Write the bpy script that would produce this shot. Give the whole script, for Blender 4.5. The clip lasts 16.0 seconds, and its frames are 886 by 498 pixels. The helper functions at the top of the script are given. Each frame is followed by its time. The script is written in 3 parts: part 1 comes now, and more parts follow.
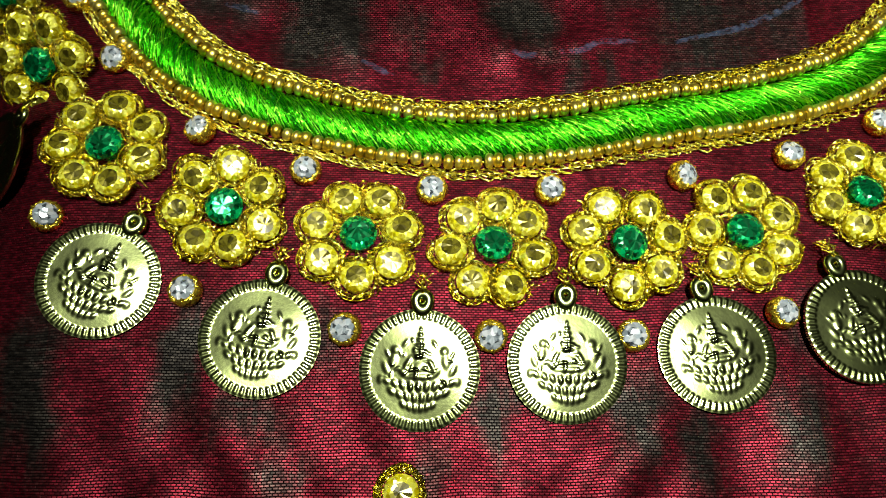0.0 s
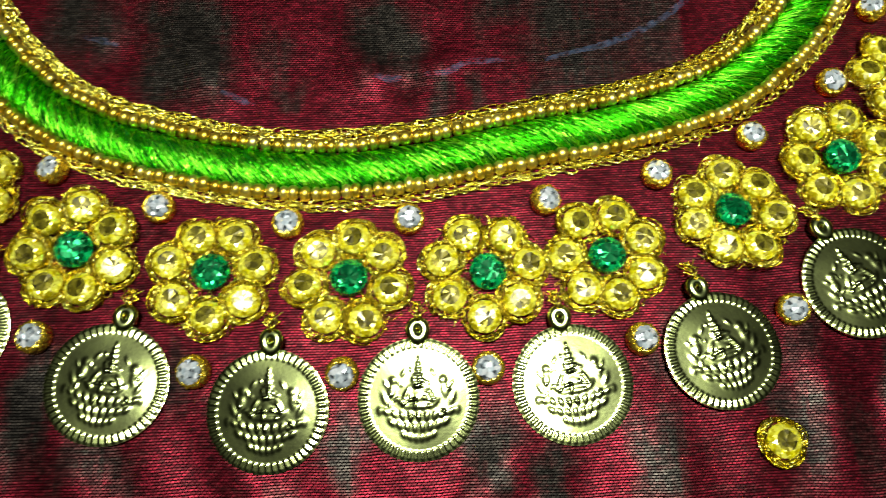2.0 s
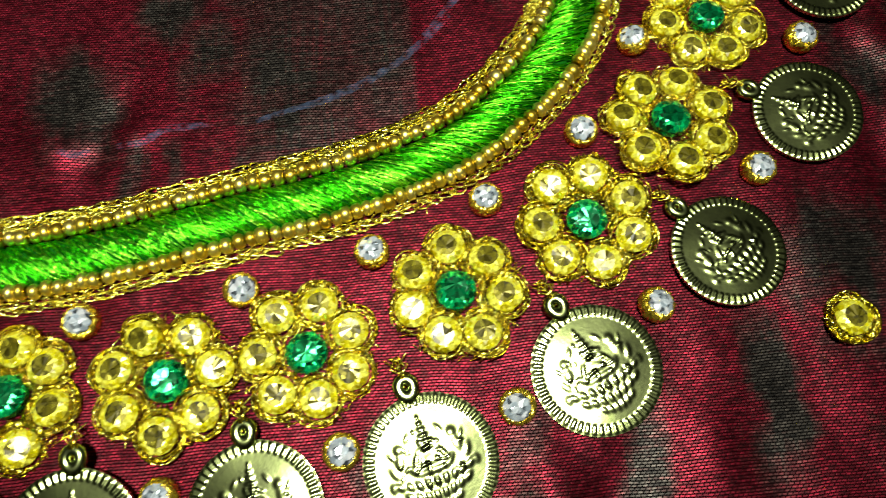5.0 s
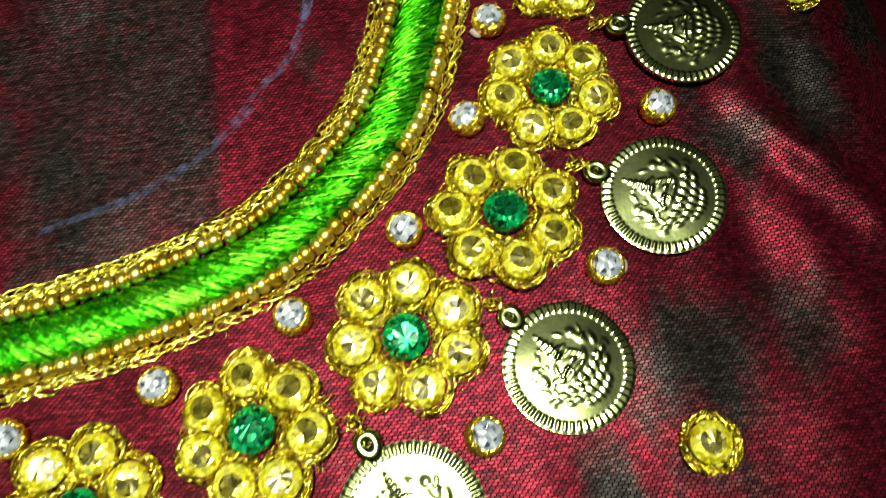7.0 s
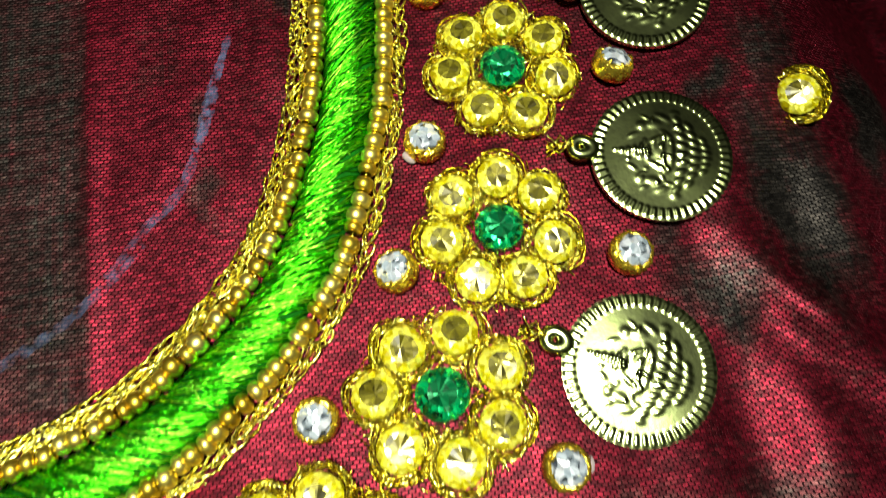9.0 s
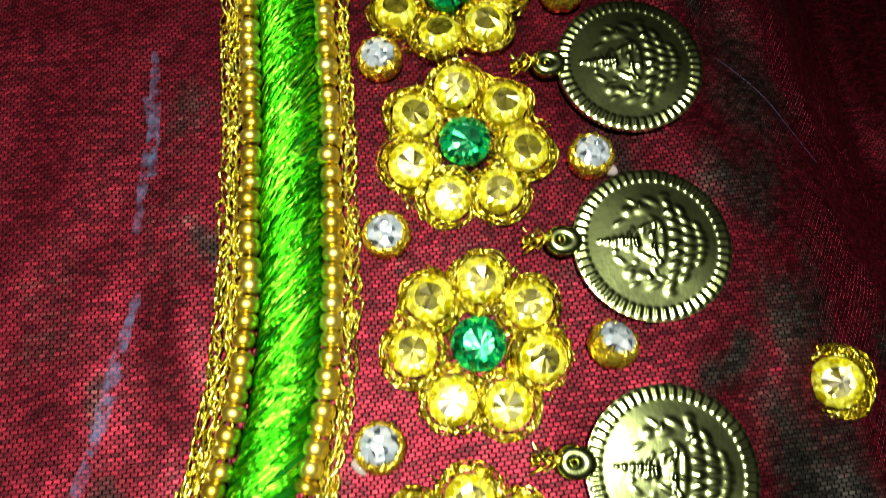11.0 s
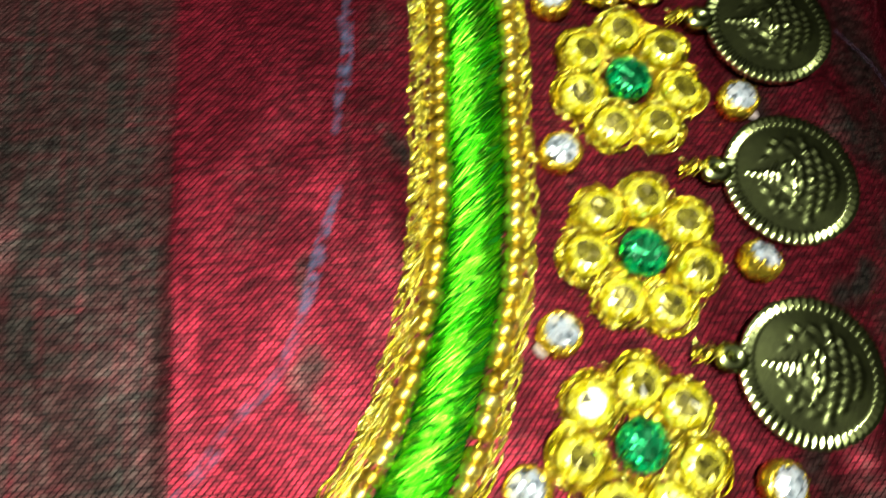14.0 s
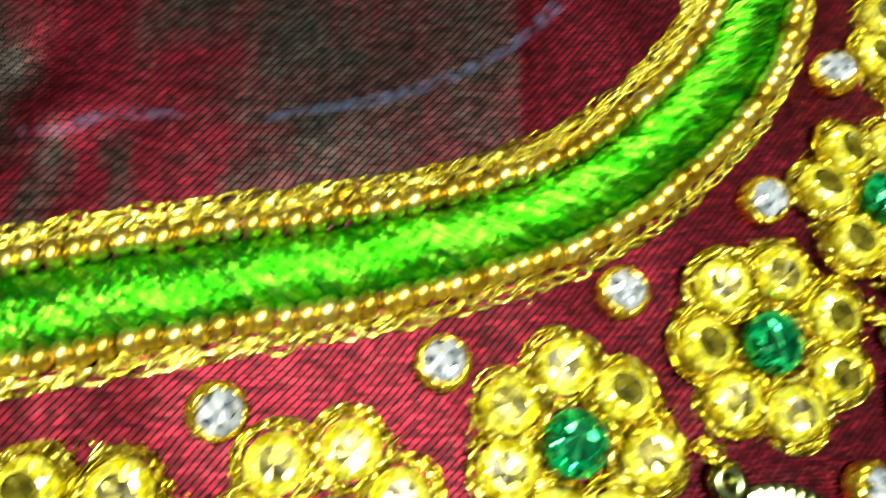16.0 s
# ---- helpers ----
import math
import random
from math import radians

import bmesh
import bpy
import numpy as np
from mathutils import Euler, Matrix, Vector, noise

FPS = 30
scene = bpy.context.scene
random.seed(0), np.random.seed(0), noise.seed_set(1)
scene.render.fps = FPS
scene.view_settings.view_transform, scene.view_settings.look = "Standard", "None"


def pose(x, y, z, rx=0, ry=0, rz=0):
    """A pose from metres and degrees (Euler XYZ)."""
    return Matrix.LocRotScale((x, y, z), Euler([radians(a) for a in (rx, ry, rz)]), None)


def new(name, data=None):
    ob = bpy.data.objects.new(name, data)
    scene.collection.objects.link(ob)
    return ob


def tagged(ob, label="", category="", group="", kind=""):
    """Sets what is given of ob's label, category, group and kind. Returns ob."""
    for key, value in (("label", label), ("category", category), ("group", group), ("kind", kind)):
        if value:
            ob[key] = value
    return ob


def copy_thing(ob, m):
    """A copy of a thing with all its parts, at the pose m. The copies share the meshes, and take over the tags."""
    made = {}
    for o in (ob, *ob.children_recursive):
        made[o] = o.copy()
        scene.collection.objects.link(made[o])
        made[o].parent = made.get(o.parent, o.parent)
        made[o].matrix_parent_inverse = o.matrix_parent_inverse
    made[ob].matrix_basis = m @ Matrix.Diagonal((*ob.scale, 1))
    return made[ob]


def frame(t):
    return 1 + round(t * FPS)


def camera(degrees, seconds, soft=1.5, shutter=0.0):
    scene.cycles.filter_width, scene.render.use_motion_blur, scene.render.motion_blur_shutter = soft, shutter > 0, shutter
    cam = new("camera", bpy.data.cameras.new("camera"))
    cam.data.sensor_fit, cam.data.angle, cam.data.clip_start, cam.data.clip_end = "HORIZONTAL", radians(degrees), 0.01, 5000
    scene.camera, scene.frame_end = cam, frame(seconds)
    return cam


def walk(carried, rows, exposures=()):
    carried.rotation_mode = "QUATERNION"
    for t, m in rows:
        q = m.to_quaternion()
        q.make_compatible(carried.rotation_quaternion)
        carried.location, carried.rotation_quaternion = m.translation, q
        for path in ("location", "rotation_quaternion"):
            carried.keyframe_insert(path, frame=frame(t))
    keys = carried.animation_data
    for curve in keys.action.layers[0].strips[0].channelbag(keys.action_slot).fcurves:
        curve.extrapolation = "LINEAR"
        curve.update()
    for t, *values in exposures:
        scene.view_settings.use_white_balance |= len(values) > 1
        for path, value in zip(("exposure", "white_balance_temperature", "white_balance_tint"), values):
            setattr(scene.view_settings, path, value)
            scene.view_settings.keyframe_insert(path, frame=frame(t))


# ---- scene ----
DEGREES = 63.99
cam = camera(DEGREES, 16.0, soft=1.0, shutter=0.65)
# seconds, eye in millimetres, turn in degrees
PATH = [
    (0, 0.00, 0.00, 87.36, 19.07, -2.35, -0.81),
    (0.5, 2.44, 0.59, 87.73, 18.92, -2.05, -1.12),
    (1, 5.35, 2.42, 89.60, 17.91, -1.97, -1.28),
    (1.5, 11.61, 3.42, 89.20, 17.93, -1.44, -1.82),
    (2, 19.76, 5.87, 88.50, 17.86, -1.18, -2.45),
    (2.5, 26.73, 6.87, 87.38, 17.95, -0.57, -3.12),
    (3, 35.25, 10.55, 86.05, 17.45, -0.08, -3.41),
    (3.2, 38.40, 11.22, 85.59, 17.45, 0.17, -3.29),
    (5.3, 61.29, 19.99, 79.99, 16.90, -0.15, -5.59),
    (5.5, 63.77, 20.62, 79.43, 16.99, -0.08, -5.71),
    (6, 70.75, 23.15, 78.92, 17.39, 1.02, -6.59),
    (6.5, 75.70, 25.84, 76.64, 17.55, 0.95, -7.28),
    (7, 81.01, 31.87, 73.88, 16.97, 0.89, -7.75),
    (7.5, 83.11, 36.93, 72.58, 16.89, 0.88, -8.22),
    (8, 86.65, 40.03, 70.62, 17.36, 1.27, -8.68),
    (8.2, 88.29, 41.85, 69.64, 16.90, 1.12, -8.72),
    (10.3, 90.95, 70.59, 57.53, 17.00, -1.23, -8.29),
    (10.5, 91.80, 73.46, 57.52, 17.09, -1.50, -8.24),
    (11, 95.22, 79.88, 58.52, 17.00, -1.63, -8.34),
    (11.5, 95.35, 86.27, 58.43, 16.93, -2.47, -8.61),
    (12, 94.47, 94.26, 58.85, 16.56, -3.27, -8.68),
    (12.5, 94.29, 98.43, 58.28, 17.40, -3.32, -8.74),
    (13, 93.75, 95.66, 57.60, 18.13, -3.33, -8.51),
    (13.5, 89.20, 83.17, 59.51, 18.67, -3.53, -7.20),
    (14, 74.81, 71.26, 60.82, 17.98, -5.71, -5.48),
    (14.5, 65.22, 61.77, 59.76, 17.82, -6.90, -4.81),
    (15, 58.61, 50.80, 58.52, 17.29, -7.73, -3.41),
    (15.5, 52.66, 44.65, 57.35, 16.32, -8.38, -2.21),
    (16, 44.36, 37.93, 51.44, 15.65, -8.64, -0.99),
]
walk(cam, [(t, pose(x / 1000, y / 1000, z / 1000, rx, ry, rz)) for t, x, y, z, rx, ry, rz in PATH],
     [(0.0, -0.32), (3.0, -0.36), (6.0, -0.36), (8.5, -0.05), (10.5, 0.14), (12.5, 0.4), (13.0, 0.55), (14.0, 0.2), (15.0, 0.2), (16.0, 0.0)])

# ---- light ----
world = bpy.data.worlds.new("world")
scene.world = world
world.use_nodes = True
world.node_tree.nodes["Background"].inputs["Color"].default_value = (1.0, 0.93, 0.85, 1)
world.node_tree.nodes["Background"].inputs["Strength"].default_value = 0.002
# added fixed spot high overhead, in place of the torch carried beside the lens
bulb = bpy.data.lights.new("torch_stand_in", "SPOT")
bulb.energy, bulb.shadow_soft_size, bulb.color = 140.0, 0.035, (0.96, 1.0, 0.91)
bulb.spot_size, bulb.spot_blend = radians(15.0), 1.0
lamp = new("torch_stand_in", bulb)
lamp.location = (0.047, 0.060, 1.15)
tagged(lamp, "added unseen white spot overhead, standing in for the torch beside the lens", "lamp")

MM = 0.001
rnd = random.Random(7)


# ---- materials ----
def material(name, color, rough=0.5, metal=0.0, spec=0.5):
    m = bpy.data.materials.new(name)
    m.use_nodes = True
    b = m.node_tree.nodes["Principled BSDF"]
    b.inputs["Base Color"].default_value = (*color, 1)
    b.inputs["Roughness"].default_value = rough
    b.inputs["Metallic"].default_value = metal
    b.inputs["Specular IOR Level"].default_value = spec
    return m, m.node_tree.nodes, m.node_tree.links, b


def node(nodes, kind, **values):
    n = nodes.new(kind)
    for key, value in values.items():
        n.inputs[key.replace("_", " ")].default_value = value
    return n


def mix_color(nodes, links, fac, a, b):
    n = nodes.new("ShaderNodeMix")
    n.data_type = "RGBA"
    for slot, value in ((0, fac), (6, a), (7, b)):
        if isinstance(value, (tuple, float)):
            n.inputs[slot].default_value = (*value, 1) if isinstance(value, tuple) else value
        else:
            links.new(value, n.inputs[slot])
    return n.outputs[2]


def ramp(nodes, links, source, *stops):
    n = nodes.new("ShaderNodeValToRGB")
    els = n.color_ramp.elements
    while len(els) < len(stops):
        els.new(0.5)
    for e, (at, c) in zip(els, stops):
        e.position, e.color = at, (*c, 1) if isinstance(c, tuple) else (c, c, c, 1)
    links.new(source, n.inputs["Fac"])
    return n.outputs["Color"]


def glitter(nodes, links, b, scale, amount):
    """Tiny cells that each lean their own way, like cut foil."""
    tex = nodes.new("ShaderNodeTexCoord")
    cells = node(nodes, "ShaderNodeTexVoronoi", Scale=scale)
    links.new(tex.outputs["Object"], cells.inputs["Vector"])
    geo = nodes.new("ShaderNodeNewGeometry")
    lean = nodes.new("ShaderNodeVectorMath")
    lean.operation = "MULTIPLY_ADD"
    links.new(cells.outputs["Color"], lean.inputs[0])
    lean.inputs[1].default_value = (amount, amount, amount)
    lean.inputs[2].default_value = (-amount / 2, -amount / 2, -amount / 2)
    total = nodes.new("ShaderNodeVectorMath")
    links.new(lean.outputs[0], total.inputs[0])
    links.new(geo.outputs["Normal"], total.inputs[1])
    unit = nodes.new("ShaderNodeVectorMath")
    unit.operation = "NORMALIZE"
    links.new(total.outputs[0], unit.inputs[0])
    links.new(unit.outputs[0], b.inputs["Normal"])
    return cells


def math_node(nodes, links, kind, a, b, c=None):
    n = nodes.new("ShaderNodeMath")
    n.operation = kind
    for slot, value in enumerate((a, b) if c is None else (a, b, c)):
        if isinstance(value, (int, float)):
            n.inputs[slot].default_value = value
        else:
            links.new(value, n.inputs[slot])
    return n.outputs[0]


def scaled(nodes, links, source, size, **values):
    """A noise stretched along the yarns."""
    stretch = nodes.new("ShaderNodeMapping")
    stretch.inputs["Scale"].default_value = size
    links.new(source, stretch.inputs["Vector"])
    n = node(nodes, "ShaderNodeTexNoise", **values)
    links.new(stretch.outputs[0], n.inputs["Vector"])
    return n.outputs["Fac"]


def silk():
    """Shot silk: separate weft dashes over a dark warp, coloured in patches of dye and some painted shade whose edges
    feather along the yarns.
    """
    m, nodes, links, b = material("shot_silk", (0.2, 0.01, 0.04), 0.45, 0.8, 0.3)
    uv = nodes.new("ShaderNodeTexCoord").outputs["Object"]
    wobble = node(nodes, "ShaderNodeTexNoise", Scale=70.0, Detail=2.0, Roughness=0.5)
    links.new(uv, wobble.inputs["Vector"])
    add = nodes.new("ShaderNodeVectorMath")
    add.operation = "MULTIPLY_ADD"
    links.new(wobble.outputs["Color"], add.inputs[0])
    add.inputs[1].default_value = (0.0014, 0.0014, 0)
    links.new(uv, add.inputs[2])
    weave = node(nodes, "ShaderNodeTexBrick", Scale=1000.0, Mortar_Size=0.078, Mortar_Smooth=0.9, Brick_Width=0.6, Row_Height=0.34, Bias=-0.1)
    weave.offset = 0.5
    links.new(add.outputs[0], weave.inputs["Vector"])
    weave.inputs["Color1"].default_value = (1, 1, 1, 1)
    weave.inputs["Color2"].default_value = (0.25, 0.25, 0.25, 1)
    weave.inputs["Mortar"].default_value = (0, 0, 0, 1)
    dye_shade = nodes.new("ShaderNodeAttribute")
    dye_shade.attribute_name = "dye_shade"
    streak = scaled(nodes, links, uv, (1.0, 0.3, 1.0), Scale=150.0, Detail=4.0, Roughness=0.6)
    warp = scaled(nodes, links, add.outputs[0], (1.0, 0.03, 1.0), Scale=1700.0, Detail=2.0, Roughness=0.6)
    weft = scaled(nodes, links, add.outputs[0], (0.05, 1.0, 1.0), Scale=1900.0, Detail=2.0, Roughness=0.6)
    total = math_node(nodes, links, "MULTIPLY_ADD", streak, 0.5, dye_shade.outputs["Fac"])
    total = math_node(nodes, links, "MULTIPLY_ADD", warp, 0.55, total)
    total = math_node(nodes, links, "MULTIPLY_ADD", weft, 0.65, total)
    dark = ramp(nodes, links, math_node(nodes, links, "MULTIPLY", total, 0.5), (0.44, 0.0), (0.58, 0.55), (0.74, 1.0))
    thread = mix_color(nodes, links, dark, (0.25, 0.0115, 0.026), (0.07, 0.058, 0.047))
    deep = ramp(nodes, links, math_node(nodes, links, "MULTIPLY", total, 0.5), (0.76, 0.0), (0.95, 0.75))
    thread = mix_color(nodes, links, deep, thread, (0.018, 0.013, 0.01))
    gap = mix_color(nodes, links, dark, (0.014, 0.0004, 0.0014), (0.0015, 0.0012, 0.001))
    # the glint of single dashes is painted into the base colour by noise
    sheen = scaled(nodes, links, add.outputs[0], (0.3, 1.0, 1.0), Scale=2400.0, Detail=1.0)
    lit = math_node(nodes, links, "MULTIPLY", weave.outputs["Color"], ramp(nodes, links, sheen, (0.34, 0.22), (0.66, 1.0)))
    links.new(mix_color(nodes, links, lit, gap, thread), b.inputs["Base Color"])
    bump = node(nodes, "ShaderNodeBump", Strength=0.8, Distance=0.0002)
    links.new(weave.outputs["Color"], bump.inputs["Height"])
    links.new(bump.outputs["Normal"], b.inputs["Normal"])
    return m


def gold_thread():
    m, nodes, links, b = material("gold_thread", (0.9, 0.6, 0.08), 0.25, 1.0)
    info = nodes.new("ShaderNodeNewGeometry")
    c = ramp(nodes, links, info.outputs["Random Per Island"], (0.0, (0.22, 0.12, 0.003)), (0.5, (0.88, 0.69, 0.025)), (1.0, (1.0, 0.95, 0.22)))
    links.new(c, b.inputs["Base Color"])
    glitter(nodes, links, b, 3200.0, 1.25)
    return m


def bead_gold():
    m, nodes, links, b = material("bead_gold", (0.85, 0.6, 0.1), 0.36, 0.97)
    info = nodes.new("ShaderNodeObjectInfo")
    c = ramp(nodes, links, info.outputs["Random"], (0.0, (0.6, 0.4, 0.03)), (0.5, (0.84, 0.63, 0.08)), (1.0, (0.95, 0.8, 0.2)))
    links.new(c, b.inputs["Base Color"])
    return m


def satin():
    m, nodes, links, b = material("green_satin", (0.02, 0.42, 0.01), 0.3, 1.0, 0.8)
    info = nodes.new("ShaderNodeNewGeometry")
    b.inputs["Specular Tint"].default_value = (0.1, 0.8, 0.05, 1)
    glitter(nodes, links, b, 4200.0, 0.4)
    c = ramp(nodes, links, info.outputs["Random Per Island"], (0.0, (0.006, 0.2, 0.003)), (0.6, (0.09, 0.82, 0.01)), (1.0, (0.48, 1.0, 0.08)))
    links.new(c, b.inputs["Base Color"])
    return m


def facets(name, low, mid, high, rough, metal, coat=0.0, cells=0.0, lean=0.0):
    m, nodes, links, b = material(name, mid, rough, metal, 0.8)
    # facet and cell colours paint inner reflections and sparkle into the base colour
    glint_tone = nodes.new("ShaderNodeAttribute")
    glint_tone.attribute_name = "glint_tone"
    c = ramp(nodes, links, glint_tone.outputs["Fac"], (0.0, low), (0.5, mid), (1.0, high))
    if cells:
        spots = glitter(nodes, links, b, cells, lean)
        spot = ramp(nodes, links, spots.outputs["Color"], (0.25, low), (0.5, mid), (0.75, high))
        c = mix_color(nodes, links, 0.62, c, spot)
    links.new(c, b.inputs["Base Color"])
    b.inputs["Coat Weight"].default_value = coat
    b.inputs["Coat Roughness"].default_value = 0.26
    b.inputs["Coat IOR"].default_value = 1.7
    return m


def coin_metal():
    m, nodes, links, b = material("pale_brass", (0.62, 0.6, 0.26), 0.3, 1.0)
    tex = nodes.new("ShaderNodeTexCoord")
    n = node(nodes, "ShaderNodeTexNoise", Scale=420.0, Detail=6.0, Roughness=0.7)
    links.new(tex.outputs["Object"], n.inputs["Vector"])
    c = ramp(nodes, links, n.outputs["Fac"], (0.32, (0.32, 0.37, 0.12)), (0.62, (0.55, 0.61, 0.24)))
    links.new(c, b.inputs["Base Color"])
    r = ramp(nodes, links, n.outputs["Fac"], (0.35, 0.22), (0.65, 0.165))
    links.new(r, b.inputs["Roughness"])
    grain = node(nodes, "ShaderNodeTexNoise", Scale=2600.0, Detail=3.0)
    links.new(tex.outputs["Object"], grain.inputs["Vector"])
    bump = node(nodes, "ShaderNodeBump", Strength=0.07, Distance=0.00012)
    links.new(grain.outputs["Fac"], bump.inputs["Height"])
    links.new(bump.outputs["Normal"], b.inputs["Normal"])
    return m


def plain(name, color, rough, scale, amount=0.25):
    m, nodes, links, b = material(name, color, rough)
    tex = nodes.new("ShaderNodeTexCoord")
    n = node(nodes, "ShaderNodeTexNoise", Scale=scale, Detail=5.0)
    links.new(tex.outputs["Object"], n.inputs["Vector"])
    dim = tuple(v * (1 - amount) for v in color)
    links.new(ramp(nodes, links, n.outputs["Fac"], (0.3, dim), (0.7, color)), b.inputs["Base Color"])
    return m


SILK = silk()
ZARI = gold_thread()
BEAD = bead_gold()
SATIN = satin()
PAD = plain("green_padding", (0.004, 0.1, 0.003), 0.8, 2000)
PAD.node_tree.nodes["Principled BSDF"].inputs["Specular IOR Level"].default_value = 0.05
# bright crown colours imitate light return, dark table colours the dark reflection inside
YELLOW_LIT = facets("yellow_stone_light_return", (0.42, 0.32, 0.0), (1.0, 0.9, 0.004), (1.0, 0.98, 0.14), 0.24, 0.42, 0.75, 2000.0, 0.6)
YELLOW_TABLE_DIM = facets("yellow_stone_dark_reflection", (0.05, 0.04, 0.002), (0.22, 0.18, 0.008), (0.62, 0.54, 0.04), 0.24, 0.7, 0.32, 1400.0, 0.3)
GREEN_LIT = facets("green_stone_light_return", (0.0, 0.03, 0.006), (0.0, 0.26, 0.06), (0.0, 0.75, 0.2), 0.22, 0.7, 0.08, 1800.0, 0.45)
GREEN_TABLE_DIM = facets("green_stone_dark_reflection", (0.0, 0.02, 0.006), (0.0, 0.14, 0.035), (0.0, 0.36, 0.1), 0.24, 0.8, 0.04, 1500.0, 0.25)
CRYSTAL = facets("crystal_painted_glints", (0.02, 0.025, 0.035), (0.6, 0.7, 0.75), (1.0, 1.0, 1.0), 0.14, 0.5, 0.9, 1100.0, 0.7)
CUP, cup_nodes, cup_links, cup_b = material("gold_cup", (0.92, 0.66, 0.06), 0.25, 0.92)
glitter(cup_nodes, cup_links, cup_b, 2200.0, 0.8)
COIN = coin_metal()
GLUE = material("dried_glue", (0.3, 0.24, 0.22), 0.12)[0]
WALL = plain("wall_paint", (0.16, 0.14, 0.12), 0.8, 3)
TABLE = plain("table_wood", (0.22, 0.13, 0.07), 0.5, 8)


# ---- mesh helpers ----
def mesh_of(name, verts, faces, mat, smooth=False, mats=None, picks=None):
    me = bpy.data.meshes.new(name)
    me.from_pydata([tuple(v) for v in verts], [], [tuple(f) for f in faces])
    for one in mats or [mat]:
        me.materials.append(one)
    if picks is not None:
        me.polygons.foreach_set("material_index", picks)
    if smooth:
        me.polygons.foreach_set("use_smooth", [True] * len(me.polygons))
    me.update()
    return me


def part(name, me, parent, label="", m=None):
    ob = new(name, me)
    ob.parent = parent
    if m is not None:
        ob.matrix_basis = m
    return tagged(ob, label)


def thing(name, label, category, group="", kind="", at=(0, 0, 0)):
    ob = new(name)
    ob.location, ob.empty_display_size = at, 0.003
    return tagged(ob, label, category, group, kind)


class Soup:
    """Vertices and faces gathered for one mesh."""

    def __init__(self):
        self.v, self.f = [], []

    def tube(self, pts, r, sides=4, closed=False, flat=1.0):
        p = np.array(pts, float)
        n = len(p)
        d = np.roll(p, -1, 0) - np.roll(p, 1, 0) if closed else np.gradient(p, axis=0)
        d /= np.linalg.norm(d, axis=1, keepdims=True) + 1e-12
        up = np.array([0.03, 0.02, 1.0])
        side = np.cross(d, up)
        side /= np.linalg.norm(side, axis=1, keepdims=True) + 1e-12
        top = np.cross(side, d)
        base = len(self.v)
        rr = r if np.ndim(r) else np.full(n, r)
        for i in range(n):
            for k in range(sides):
                a = 2 * math.pi * (k + 0.5) / sides
                self.v.append(p[i] + rr[i] * (math.cos(a) * side[i] + flat * math.sin(a) * top[i]))
        for i in range(n if closed else n - 1):
            j = (i + 1) % n
            for k in range(sides):
                q = (k + 1) % sides
                self.f.append((base + i * sides + k, base + j * sides + k, base + j * sides + q, base + i * sides + q))

    def mesh(self, name, mat, smooth=True):
        return mesh_of(name, self.v, self.f, mat, smooth)


def spline(points, step):
    """Points at even steps along a smooth curve through the given ones, with its left-hand normals."""
    p = np.array(points, float)
    out = []
    for i in range(len(p) - 1):
        a, b, c, d = p[max(i - 1, 0)], p[i], p[i + 1], p[min(i + 2, len(p) - 1)]
        for t in np.linspace(0, 1, 24, endpoint=False):
            out.append(0.5 * (2 * b + (c - a) * t + (2 * a - 5 * b + 4 * c - d) * t**2 + (3 * b - a - 3 * c + d) * t**3))
    out = np.array(out + [p[-1]])
    s = np.r_[0, np.cumsum(np.linalg.norm(np.diff(out, axis=0), axis=1))]
    at = np.arange(0, s[-1], step)
    q = np.stack([np.interp(at, s, out[:, 0]), np.interp(at, s, out[:, 1])], 1)
    d = np.gradient(q, axis=0)
    d /= np.linalg.norm(d, axis=1, keepdims=True)
    return q, np.stack([-d[:, 1], d[:, 0]], 1), d


# ---- the cloth ----
# folds: start, end, width and height in millimetres
FOLDS_OPENING = [
    (9, 68, 16, 56, 2.5, 0.8),
    (23, 68, 17, 55, 2, -0.6),
    (27, 63, 13, 60, 2, 0.5),
    (53, 68, 37, 58, 3, 0.3),
    (-14, 69, -7, 58, 3, 0.8),
    (-25, 68, -17, 59, 3, -0.8),
    (64, 124, 82, 123, 3.5, 0.25),
    (64, 131, 82, 125, 6, -0.35),
    (67, 122, 70, 100, 4, 0.5),
    (47, 92, 36, 97, 6, 1),
    (60, 107, 59, 61, 0.8, 0.35),
    (77, 103, 78, 86, 3, 0.6),
]
FOLDS_FRONT = [
    (-24, 12, -17, -0, 4, 0.7),
    (34, 11, 22, -1, 4, 0.9),
    (42, 8, 35, -1, 3.5, -0.7),
    (50, 11, 50, -1, 4, 0.9),
    (12, 10, 17, 5, 3, 0.4),
    (-5, 11, -1, 5, 3, 0.4),
]
FOLDS_SIDE = [
    (69, 22, 71, 8, 3, 0.8),
    (79, 18, 73, 7, 3, -0.8),
    (89, 27, 87, 7, 4, 1),
    (103, 48, 107, 26, 5, 0.8),
    (119, 68, 131, 52, 2.2, 1.4),
    (116, 64, 118, 37, 4, -1),
    (120, 42, 118, 24, 4, 0.8),
    (127, 78, 125, 58, 5, -1.2),
    (128, 130, 126, 119, 3, 1.2),
    (131, 125, 130, 106, 4, -1.2),
    (137, 132, 140, 112, 5, 1.5),
    (131, 106, 133, 91, 5, 0.8),
]
FOLDS = FOLDS_OPENING + FOLDS_FRONT + FOLDS_SIDE
